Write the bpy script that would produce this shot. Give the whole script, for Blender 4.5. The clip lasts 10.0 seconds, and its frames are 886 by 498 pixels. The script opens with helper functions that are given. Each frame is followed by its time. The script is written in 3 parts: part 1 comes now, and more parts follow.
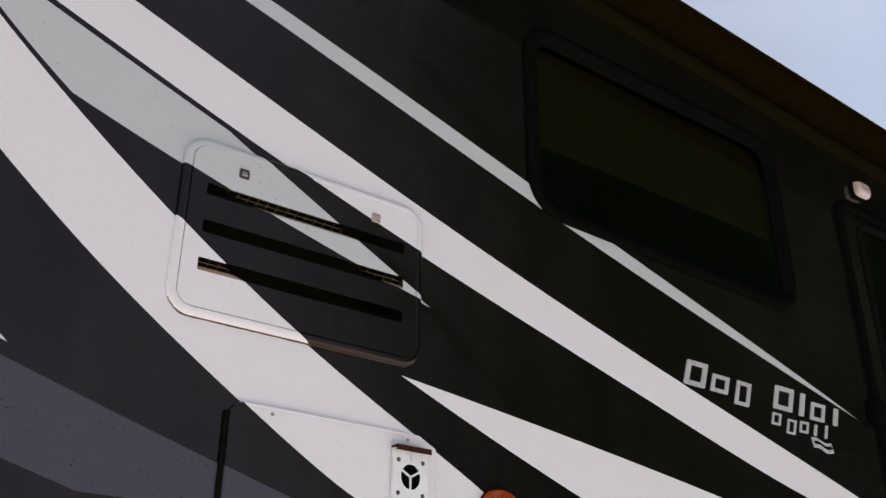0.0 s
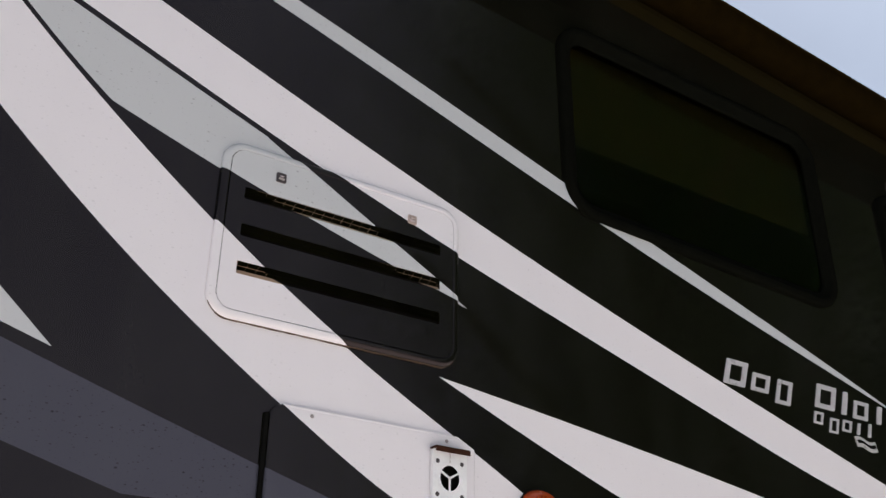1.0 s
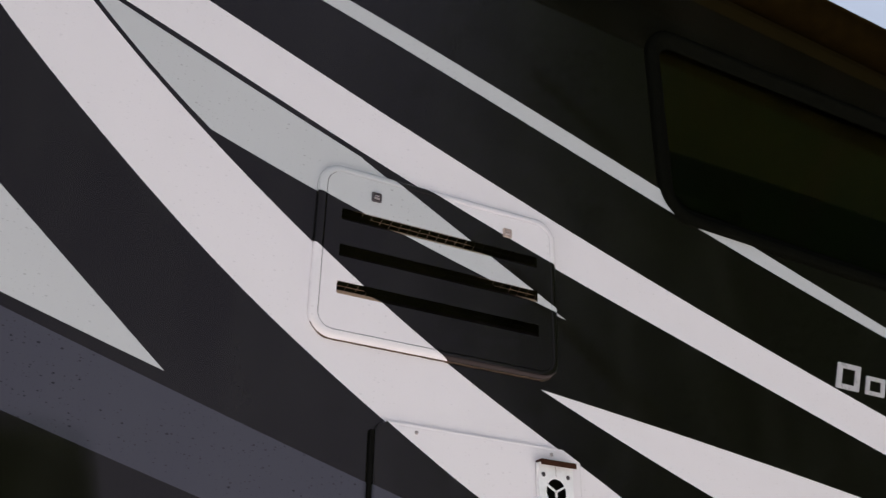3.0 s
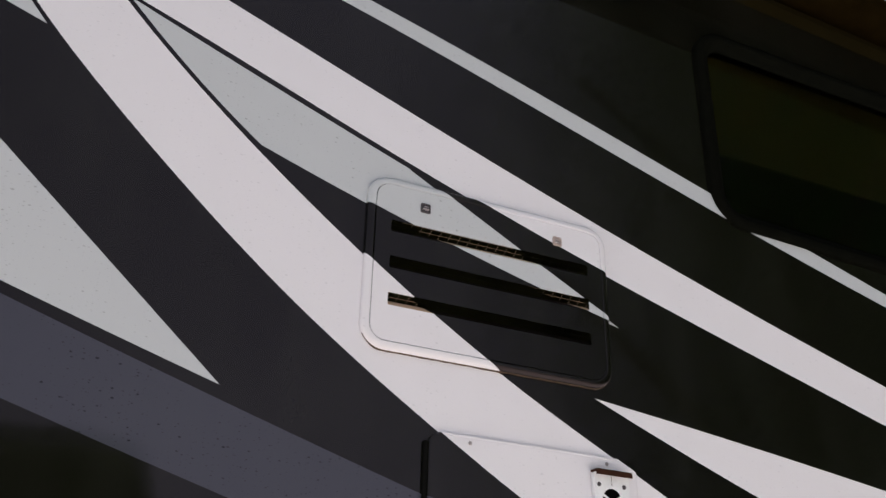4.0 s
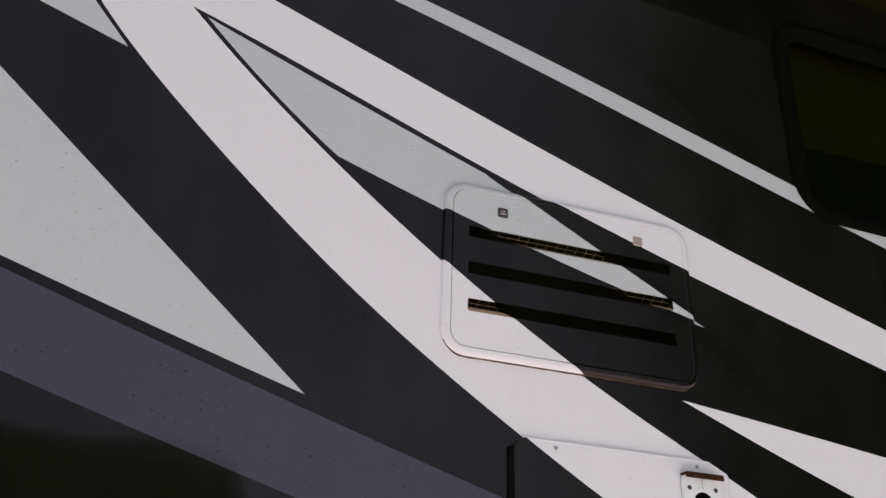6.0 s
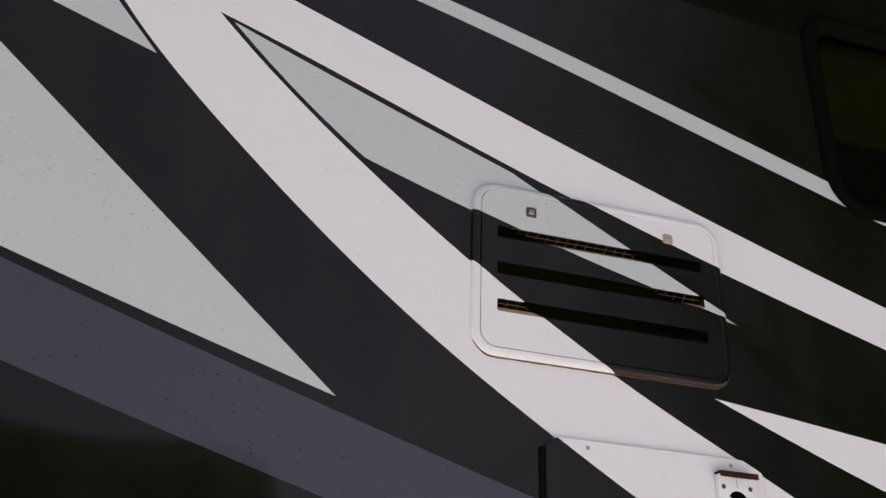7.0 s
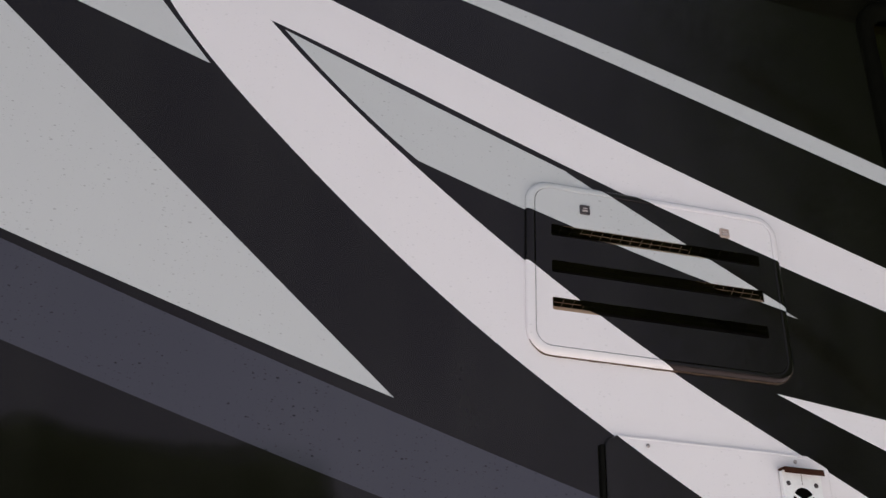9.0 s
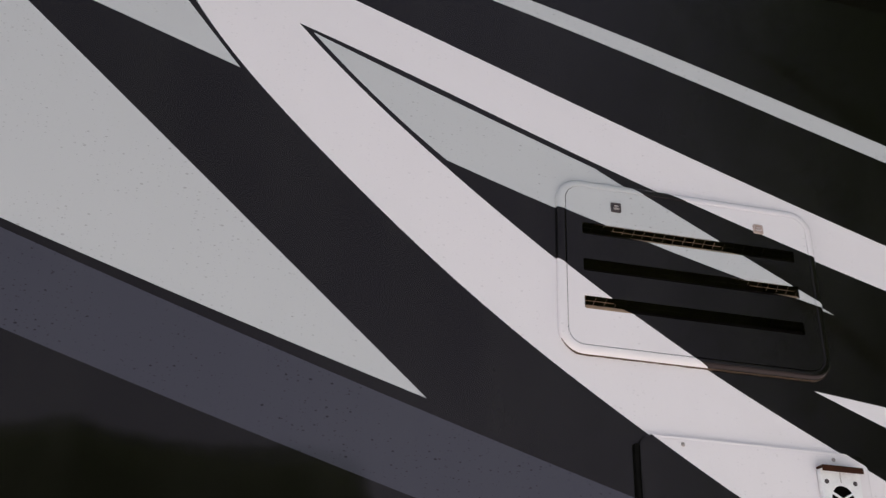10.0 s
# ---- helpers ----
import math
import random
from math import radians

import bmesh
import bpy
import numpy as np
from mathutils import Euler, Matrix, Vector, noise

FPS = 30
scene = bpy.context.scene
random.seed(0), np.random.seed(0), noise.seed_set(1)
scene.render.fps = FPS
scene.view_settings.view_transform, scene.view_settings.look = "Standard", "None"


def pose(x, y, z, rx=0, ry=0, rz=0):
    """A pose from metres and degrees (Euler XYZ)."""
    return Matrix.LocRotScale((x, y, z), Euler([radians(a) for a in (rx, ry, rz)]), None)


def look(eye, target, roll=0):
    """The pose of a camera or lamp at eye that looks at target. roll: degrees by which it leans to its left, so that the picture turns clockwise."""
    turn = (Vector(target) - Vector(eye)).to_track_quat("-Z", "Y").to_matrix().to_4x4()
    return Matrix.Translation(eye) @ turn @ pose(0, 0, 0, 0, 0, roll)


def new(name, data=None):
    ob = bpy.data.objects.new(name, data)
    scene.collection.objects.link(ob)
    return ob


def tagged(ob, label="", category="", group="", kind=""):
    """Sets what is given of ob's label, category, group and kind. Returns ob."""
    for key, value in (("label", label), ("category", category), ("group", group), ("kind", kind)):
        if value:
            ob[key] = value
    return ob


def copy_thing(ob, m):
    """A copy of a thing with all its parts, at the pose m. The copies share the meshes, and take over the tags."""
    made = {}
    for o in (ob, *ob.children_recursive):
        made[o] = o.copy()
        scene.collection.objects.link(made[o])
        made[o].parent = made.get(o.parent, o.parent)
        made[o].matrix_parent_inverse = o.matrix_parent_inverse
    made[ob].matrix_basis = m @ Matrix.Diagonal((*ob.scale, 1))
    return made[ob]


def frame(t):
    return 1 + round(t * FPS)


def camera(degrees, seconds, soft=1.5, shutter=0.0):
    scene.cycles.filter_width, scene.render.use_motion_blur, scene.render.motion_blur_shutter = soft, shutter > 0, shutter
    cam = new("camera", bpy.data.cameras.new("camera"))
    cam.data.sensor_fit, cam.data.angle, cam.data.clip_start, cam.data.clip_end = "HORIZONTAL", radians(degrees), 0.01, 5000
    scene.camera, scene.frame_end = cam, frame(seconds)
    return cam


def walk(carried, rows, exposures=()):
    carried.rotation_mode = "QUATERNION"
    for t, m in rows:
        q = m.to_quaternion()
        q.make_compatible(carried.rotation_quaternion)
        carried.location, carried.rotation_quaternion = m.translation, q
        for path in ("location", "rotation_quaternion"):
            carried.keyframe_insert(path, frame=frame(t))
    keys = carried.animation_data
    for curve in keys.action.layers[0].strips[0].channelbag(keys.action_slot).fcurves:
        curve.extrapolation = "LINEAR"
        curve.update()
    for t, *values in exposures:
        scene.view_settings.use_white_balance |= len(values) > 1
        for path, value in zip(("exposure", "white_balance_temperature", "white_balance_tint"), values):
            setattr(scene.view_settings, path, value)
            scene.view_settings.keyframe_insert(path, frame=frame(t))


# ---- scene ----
cam = camera(48.81, 10.0, soft=1.4, shutter=0.5)
# seconds, eye x y z, yaw (left is +), pitch, roll
PATH = [
    (0, 0.0000, -1.7000, 0.9500, -35.17, 26.39, 0.32),
    (0.5, -0.0030, -1.6997, 0.9505, -34.11, 26.39, 0.53),
    (1, -0.0055, -1.6990, 0.9511, -32.94, 26.39, 0.64),
    (1.5, -0.0080, -1.6996, 0.9506, -31.61, 26.43, 0.69),
    (2, -0.0093, -1.6998, 0.9507, -30.09, 26.59, 0.84),
    (2.5, -0.0113, -1.6975, 0.9506, -28.50, 26.85, 0.92),
    (4, -0.0201, -1.6914, 0.9513, -23.81, 27.66, 1.32),
    (4.5, -0.0198, -1.6929, 0.9510, -22.27, 27.81, 1.48),
    (5, -0.0180, -1.6925, 0.9503, -20.90, 27.87, 1.59),
    (5.5, -0.0169, -1.6894, 0.9514, -19.66, 27.88, 1.73),
    (7, -0.0168, -1.6873, 0.9542, -16.65, 27.82, 1.95),
    (7.5, -0.0176, -1.6879, 0.9539, -15.81, 27.80, 1.99),
    (8, -0.0189, -1.6892, 0.9536, -14.98, 27.77, 2.05),
    (8.5, -0.0191, -1.6894, 0.9529, -14.09, 27.75, 2.13),
    (9, -0.0203, -1.6899, 0.9536, -13.16, 27.71, 2.16),
    (9.5, -0.0198, -1.6890, 0.9531, -12.17, 27.69, 2.25),
    (10, -0.0194, -1.6882, 0.9536, -11.11, 27.66, 2.38),
]


def aim(x, y, z, yaw, pitch, roll):
    return pose(x, y, z) @ pose(0, 0, 0, 0, 0, yaw) @ pose(0, 0, 0, 90 + pitch) @ pose(0, 0, 0, 0, 0, roll)


EXPOSURE = 1.0
walk(cam, [(t, aim(*r)) for t, *r in PATH], exposures=[(0.0, EXPOSURE, 5850, 10), (10.0, EXPOSURE, 5850, 10)])

# ---- sky, sun ----
SUN_AZ, SUN_EL = 88.0, 68.0
world = bpy.data.worlds.new("world")
scene.world = world
world.use_nodes = True
wn, wl = world.node_tree.nodes, world.node_tree.links
sky = wn.new("ShaderNodeTexSky")
sky.sky_type = "NISHITA"
sky.sun_disc = False
sky.sun_elevation, sky.sun_rotation = radians(SUN_EL), radians(SUN_AZ)
sky.air_density, sky.dust_density, sky.ozone_density = 1.0, 1.5, 1.0
haze = wn.new("ShaderNodeHueSaturation")
haze.inputs["Saturation"].default_value = 0.38
wl.new(sky.outputs[0], haze.inputs["Color"])
veil = wn.new("ShaderNodeTexNoise")
veil.inputs["Scale"].default_value, veil.inputs["Detail"].default_value = 2.6, 5.0
veil_range = wn.new("ShaderNodeMapRange")
veil_range.inputs[1].default_value, veil_range.inputs[2].default_value = 0.3, 0.7
veil_range.inputs[3].default_value, veil_range.inputs[4].default_value = 0.86, 1.10
sky_mix = wn.new("ShaderNodeVectorMath")
sky_mix.operation = "SCALE"
wl.new(wn.new("ShaderNodeTexCoord").outputs["Generated"], veil.inputs["Vector"])
wl.new(veil.outputs["Fac"], veil_range.inputs[0])
wl.new(haze.outputs[0], sky_mix.inputs[0])
wl.new(veil_range.outputs[0], sky_mix.inputs["Scale"])
wl.new(sky_mix.outputs[0], wn["Background"].inputs[0])
wn["Background"].inputs[1].default_value = 0.063

sun_data = bpy.data.lights.new("sun", "SUN")
sun_data.energy, sun_data.angle, sun_data.color = 5.0, radians(0.6), (1.0, 0.96, 0.93)
sun = new("sun", sun_data)
az, el = radians(SUN_AZ), radians(SUN_EL)
to_sun = Vector((math.sin(az) * math.cos(el), math.cos(az) * math.cos(el), math.sin(el)))
sun.matrix_world = look(to_sun * 60, (0, 0, 0))


# ---- materials ----
class Net:
    """Short hand for building a node material."""

    def __init__(self, name):
        self.mat = bpy.data.materials.new(name)
        self.mat.use_nodes = True
        self.nodes, self.links = self.mat.node_tree.nodes, self.mat.node_tree.links
        self.shader = self.nodes["Principled BSDF"]

    def plug(self, value, socket):
        if isinstance(value, bpy.types.NodeSocket):
            self.links.new(value, socket)
        else:
            socket.default_value = value

    def math(self, op, *values):
        n = self.nodes.new("ShaderNodeMath")
        n.operation = op
        for v, s in zip(values, n.inputs):
            self.plug(v, s)
        return n.outputs[0]

    def mix(self, factor, a, b):
        n = self.nodes.new("ShaderNodeMix")
        n.data_type = "RGBA"
        self.plug(factor, n.inputs[0])
        self.plug(a, n.inputs[6])
        self.plug(b, n.inputs[7])
        return n.outputs[2]

    def tint(self, a, b):
        n = self.nodes.new("ShaderNodeMix")
        n.data_type, n.blend_type = "RGBA", "MULTIPLY"
        n.inputs[0].default_value = 1.0
        self.plug(a, n.inputs[6])
        self.plug(b, n.inputs[7])
        return n.outputs[2]

    def position(self):
        n = self.nodes.new("ShaderNodeNewGeometry")
        return n.outputs["Position"]

    def object_place(self):
        return self.nodes.new("ShaderNodeTexCoord").outputs["Object"]

    def stretch(self, vector, scale):
        n = self.nodes.new("ShaderNodeMapping")
        n.inputs["Scale"].default_value = scale
        self.links.new(vector, n.inputs["Vector"])
        return n.outputs[0]

    def noise(self, vector, scale, detail=4.0, rough=0.55):
        n = self.nodes.new("ShaderNodeTexNoise")
        self.links.new(vector, n.inputs["Vector"])
        n.inputs["Scale"].default_value, n.inputs["Detail"].default_value, n.inputs["Roughness"].default_value = scale, detail, rough
        return n.outputs["Fac"]

    def cells(self, vector, scale):
        n = self.nodes.new("ShaderNodeTexVoronoi")
        self.links.new(vector, n.inputs["Vector"])
        n.inputs["Scale"].default_value = scale
        return n.outputs["Distance"], n.outputs["Color"]

    def ramp(self, value, lo, hi):
        n = self.nodes.new("ShaderNodeMapRange")
        self.plug(value, n.inputs[0])
        n.inputs[1].default_value, n.inputs[2].default_value = lo, hi
        return n.outputs[0]

    def bump(self, height, strength, distance, after=None):
        n = self.nodes.new("ShaderNodeBump")
        n.inputs["Strength"].default_value, n.inputs["Distance"].default_value = strength, distance
        self.links.new(height, n.inputs["Height"])
        if after is not None:
            self.links.new(after, n.inputs["Normal"])
        return n.outputs[0]

    def done(self, color, rough, metal=0.0, normal=None, specular=0.5):
        self.plug(color, self.shader.inputs["Base Color"])
        self.plug(rough, self.shader.inputs["Roughness"])
        self.plug(metal, self.shader.inputs["Metallic"])
        self.plug(specular, self.shader.inputs["Specular IOR Level"])
        if normal is not None:
            self.links.new(normal, self.shader.inputs["Normal"])
        return self.mat


def simple(name, color, rough, metal=0.0, vary=0.25, scale=30.0, relief=0.15, specular=0.5):
    """A plain material with grain at two scales and a fine relief."""
    net = Net(name)
    at = net.object_place()
    fine, broad = net.noise(at, scale * 6), net.noise(at, scale)
    grain = net.math("MULTIPLY_ADD", fine, 0.4, net.math("MULTIPLY", broad, 0.6))
    dark = tuple(c * (1 - vary) for c in color) + (1,)
    light = tuple(min(1, c * (1 + vary)) for c in color) + (1,)
    tone = net.mix(net.ramp(grain, 0.3, 0.7), dark, light)
    r = net.ramp(broad, 0.2, 0.8)
    r = net.math("MULTIPLY_ADD", r, 0.15, rough - 0.07)
    return net.done(tone, r, metal, net.bump(fine, relief, 0.001), specular)


# Edges of the painted swooshes on the coach side, height over the length: highest power first, with the stretch they span
EDGES = {
    "slate_low": (-0.461, 0.329, 0.0189, -0.3051, 1.4438),
    "slate_high": (-0.507, 0.853, 0.019, -0.3261, 1.6106),
    "shard_low": (-0.511, 0.291, 0.0194, -0.3152, 1.6335),
    "shard_high": (-0.574, 0.291, -0.0033, -0.875, 1.7996),
    "fin_low": (-0.451, -0.134, -0.3502, 2.1709),
    "fin_high": (-0.264, -0.134, -1.1849, 2.0587),
    "white_low": (-0.248, 0.984, 1.1397, -2.7933, 2.3148, -0.7317, 0.3052, -0.9702, 2.0942),
    "fork_low": (-0.032, 1.301, -0.1977, 0.5966, -0.6787, 0.5744, -1.0422, 2.3327),
    "leaf_left": (0.014, 1.200, 0.4784, -1.0557, 2.3486),
    "leaf_low": (0.312, 1.156, 0.0724, -0.393, 2.1809),
    "leaf_top_left": (0.020, 0.671, 0.0254, -0.3983, 2.3441),
    "leaf_top_right": (0.636, 1.156, 0.0189, -0.5631, 2.4513),
    "fork_high": (-0.032, 2.481, 0.0155, -0.099, 0.2184, -0.1636, -0.3329, 2.3515),
    "white_high": (0.087, 2.745, -0.0063, 0.0326, -0.0289, -0.3615, 2.4834),
    "ribbon_low": (0.403, 2.841, -0.0097, 0.0708, -0.1647, -0.1514, 2.6058),
    "ribbon_high": (0.494, 2.841, -0.01, 0.0685, -0.1686, -0.1276, 2.6399),
    "wedge_high": (1.083, 2.109, -0.0199, -0.0669, 1.7408),
    "wedge_low": (1.083, 1.601, 0.0614, -0.5526, 2.1732),
}
WHITE, SILVER = (0.865, 0.838, 0.860, 1), (0.595, 0.612, 0.620, 1)
SLATE, BLACK = (0.057, 0.0595, 0.077, 1), (0.0060, 0.0062, 0.0040, 1)


def coach_paint(name, rough=0.05, spots=True, bronze=0.0):
    """Body paint of the coach: black with white, silver and slate swooshes masked across wall, hatch and vent alike, under a clear coat."""
    net = Net(name)
    at = net.position()
    split = net.nodes.new("ShaderNodeSeparateXYZ")
    net.links.new(at, split.inputs[0])
    x, z = split.outputs["X"], split.outputs["Z"]

    def edge(key):
        lo, hi, *powers = EDGES[key]
        u = net.math("MINIMUM", net.math("MAXIMUM", x, lo - 0.12), hi + 0.12)
        value = powers[0]
        for c in powers[1:]:
            value = net.math("MULTIPLY_ADD", u, value, c)
        return value

    def above(key):
        return net.math("GREATER_THAN", z, edge(key))

    def below(key):
        return net.math("LESS_THAN", z, edge(key))

    def both(*masks):
        value = masks[0]
        for m in masks[1:]:
            value = net.math("MULTIPLY", value, m)
        return value

    def inverse(m):
        return net.math("SUBTRACT", 1.0, m)

    right_part = net.math("GREATER_THAN", x, 0.645)
    leaf_top = net.math("ADD", net.math("MULTIPLY", right_part, below("leaf_top_right")), net.math("MULTIPLY", inverse(right_part), below("leaf_top_left")))
    white = both(above("white_low"), below("white_high"), inverse(both(above("fork_low"), below("fork_high"))))
    wedge = both(below("wedge_high"), above("wedge_low"))
    leaf = both(above("leaf_left"), above("leaf_low"), leaf_top)
    ribbon = both(above("ribbon_low"), below("ribbon_high"))
    fin = both(above("fin_low"), below("fin_high"))
    shard = both(above("shard_low"), below("shard_high"))
    slate = both(above("slate_low"), below("slate_high"))
    silver = net.math("MAXIMUM", net.math("MAXIMUM", leaf, ribbon), net.math("MAXIMUM", fin, shard))
    color = net.mix(slate, BLACK, SLATE)
    color = net.mix(silver, color, SILVER)
    color = net.mix(net.math("MAXIMUM", white, wedge), color, WHITE)

    if bronze:
        color = net.mix(bronze, color, (0.0, 0.0, 0.0, 1))
        color = net.tint(color, (0.95, 0.66, 0.42, 1))
    # faint road film, and dried drops and specks of dirt
    film = net.noise(net.stretch(at, (1.0, 1.0, 0.35)), 5.0, 6.0, 0.6)
    color = net.mix(net.math("MULTIPLY", net.ramp(film, 0.45, 0.8), 0.03), color, (0.26, 0.27, 0.22, 1))
    height = net.noise(at, 900.0, 2.0)
    normal = net.bump(height, 0.006, 0.0003)
    if spots:
        flat = net.nodes.new("ShaderNodeCombineXYZ")
        net.links.new(net.math("MULTIPLY", x, 0.6), flat.inputs[0])
        net.links.new(z, flat.inputs[1])
        faint = net.math("SUBTRACT", 1.0, net.math("MAXIMUM", net.math("MULTIPLY", net.math("MAXIMUM", white, wedge), 0.85), net.math("MULTIPLY", silver, 0.60)))
        patch = net.ramp(net.noise(at, 6.0, 3.0), 0.25, 0.55)
        for scale, keep, big, depth in ((42.0, 0.32, 0.10, 0.7), (88.0, 0.40, 0.15, 0.5), (150.0, 0.45, 0.17, 0.3)):
            far, tone = net.cells(flat.outputs[0], scale)
            far.node.voronoi_dimensions = "2D"
            pick = net.nodes.new("ShaderNodeSeparateColor")
            net.links.new(tone, pick.inputs[0])
            size = net.math("MULTIPLY", net.math("MULTIPLY", net.ramp(pick.outputs[0], keep, 1.0), big), patch)
            rim = net.math("MAXIMUM", net.math("SUBTRACT", size, far), 0.0)
            color = net.mix(net.math("MULTIPLY", net.math("MULTIPLY", net.ramp(rim, 0.0, 0.03), depth), faint), color, (0.0022, 0.0021, 0.0022, 1))
            normal = net.bump(rim, 0.025, 0.03, normal)
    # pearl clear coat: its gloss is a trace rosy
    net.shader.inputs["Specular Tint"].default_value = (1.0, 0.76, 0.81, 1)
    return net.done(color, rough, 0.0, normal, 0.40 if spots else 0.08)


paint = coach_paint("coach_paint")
wire_paint = coach_paint("wire_overspray", rough=0.5, spots=False, bronze=0.68)
overspray = coach_paint("overspray", rough=0.5, spots=False, bronze=0.30)
black_trim = simple("black_trim", (0.0045, 0.0048, 0.0035), 0.6, vary=0.3, scale=40, specular=0.0)
rubber = simple("rubber", (0.006, 0.006, 0.0055), 0.85, vary=0.3, scale=60, specular=0.02)
# near-black base colour that puts the darkness of hollows into the surface
painted_dark = simple("painted_dark", (0.005, 0.005, 0.004), 0.9, vary=0.2, specular=0.0)
# dark olive that stands in for the shade inside the vent
louvre_shade = simple("louvre_shade", (0.034, 0.036, 0.014), 0.9, vary=0.35, scale=14, specular=0.0)
latch_grey = simple("latch_grey", (0.055, 0.045, 0.047), 0.5, vary=0.2, scale=80)
latch_tan = simple("latch_tan", (0.46, 0.37, 0.33), 0.5, vary=0.15, scale=80)
# brown of the vent's caulk bead, matched to gravel reflected in the paint
reflection_brown = simple("reflection_brown", (0.085, 0.050, 0.030), 0.8, vary=0.5, scale=35, relief=0.4)
chrome = simple("chrome", (0.55, 0.53, 0.53), 0.34, metal=1.0, vary=0.12, scale=50)
latch_bright = simple("latch_bright", (0.66, 0.60, 0.60), 0.35, metal=0.4, vary=0.1, scale=90)
steel = simple("brushed_steel", (0.92, 0.92, 0.93), 0.4, metal=0.1, vary=0.10, scale=35)
rust = simple("rusty_steel", (0.042, 0.017, 0.009), 0.8, vary=0.5, scale=60, relief=0.4, specular=0.1)
screw_metal = simple("screw_metal", (0.42, 0.38, 0.37), 0.4, metal=0.7, vary=0.2, scale=200)
fabric = simple("awning_fabric", (0.0080, 0.0050, 0.0013), 0.9, vary=0.35, scale=25, relief=0.4, specular=0.0)
rail_paint = simple("awning_rail", (0.013, 0.0100, 0.0030), 0.6, vary=0.25, scale=20, specular=0.03)
shade_cloth = simple("shade_cloth", (0.10, 0.09, 0.035), 0.85, vary=0.2, scale=40)
roof_skin = simple("roof_skin", (0.60, 0.58, 0.54), 0.6, vary=0.15, scale=8)
emblem_white = simple("emblem_white", (0.72, 0.72, 0.72), 0.3, metal=0.3, vary=0.1)
letter_silver = simple("letter_silver", (0.64, 0.63, 0.65), 0.3, metal=0.2, vary=0.08)
lens_cream = simple("lens_cream", (0.72, 0.58, 0.54), 0.55, vary=0.12, scale=30)
amber = simple("amber_lens", (0.42, 0.055, 0.004), 0.22, vary=0.15, scale=60)
bark = simple("bark", (0.10, 0.075, 0.055), 0.9, vary=0.4, scale=9, relief=0.6)


def gravel():
    net = Net("gravel")
    at = net.object_place()
    far, tone = net.cells(at, 45.0)
    patches = net.noise(at, 0.35, 5.0)
    stones = net.mix(net.ramp(far, 0.0, 0.8), (0.60, 0.525, 0.455, 1), (0.34, 0.295, 0.25, 1))
    color = net.mix(net.ramp(patches, 0.42, 0.70), stones, (0.50, 0.44, 0.38, 1))
    return net.done(color, 0.9, 0.0, net.bump(far, 0.5, 0.01))


def foliage(name, dark, light):
    net = Net(name)
    at = net.object_place()
    broad = net.noise(at, 0.8, 4.0)
    island = net.nodes.new("ShaderNodeNewGeometry").outputs["Random Per Island"]
    tone = net.math("MULTIPLY_ADD", island, 0.5, net.math("MULTIPLY", broad, 0.5))
    return net.done(net.mix(tone, dark, light), 0.8, 0.0, None, 0.1)


def tinted_glass():
    net = Net("tinted_glass")
    net.shader.inputs["Transmission Weight"].default_value = 1.0
    net.shader.inputs["IOR"].default_value = 1.45
    film = net.noise(net.object_place(), 6.0)
    return net.done(net.mix(film, (0.22, 0.22, 0.12, 1), (0.28, 0.275, 0.15, 1)), 0.05)


gravel_mat, glass = gravel(), tinted_glass()
leaf_mat = foliage("tree_foliage", (0.022, 0.042, 0.010, 1), (0.070, 0.115, 0.030, 1))
hedge_mat = foliage("hedge_foliage", (0.009, 0.019, 0.0014, 1), (0.032, 0.058, 0.005, 1))


# ---- mesh helpers ----
def part(name, bm, material, parent=None, label=""):
    """Links a bmesh as one mesh object under a thing or a part."""
    bmesh.ops.recalc_face_normals(bm, faces=bm.faces)
    me = bpy.data.meshes.new(name)
    bm.to_mesh(me)
    bm.free()
    me.materials.append(material)
    ob = new(name, me)
    ob.parent = parent
    return tagged(ob, label)


def rounded(x0, x1, z0, z1, r, n=8):
    """A rounded rectangle as (x, z) places, anticlockwise."""
    out = []
    for cx, cz, a in ((x1 - r, z1 - r, 0), (x0 + r, z1 - r, 90), (x0 + r, z0 + r, 180), (x1 - r, z0 + r, 270)):
        for i in range(n + 1):
            t = radians(a + 90 * i / n)
            out.append((cx + r * math.cos(t), cz + r * math.sin(t)))
    return out


def ellipse(cx, cz, rx, rz, n=28):
    return [(cx + rx * math.cos(2 * math.pi * i / n), cz + rz * math.sin(2 * math.pi * i / n)) for i in range(n)]


def rectangle(x0, x1, z0, z1):
    return [(x1, z1), (x0, z1), (x0, z0), (x1, z0)]


def loft(bm, loops, smooth=True, cap_first=False, cap_last=False):
    """Joins closed loops of places one after another."""
    rings = [[bm.verts.new(p) for p in loop] for loop in loops]
    for a, b in zip(rings, rings[1:]):
        for i in range(len(a)):
            j = (i + 1) % len(a)
            f = bm.faces.new((a[i], a[j], b[j], b[i]))
            f.smooth = smooth
    if cap_first:
        bm.faces.new(rings[0])
    if cap_last:
        bm.faces.new(rings[-1])
    return rings


def at_depth(loop, y):
    return [(x, y, z) for x, z in loop]


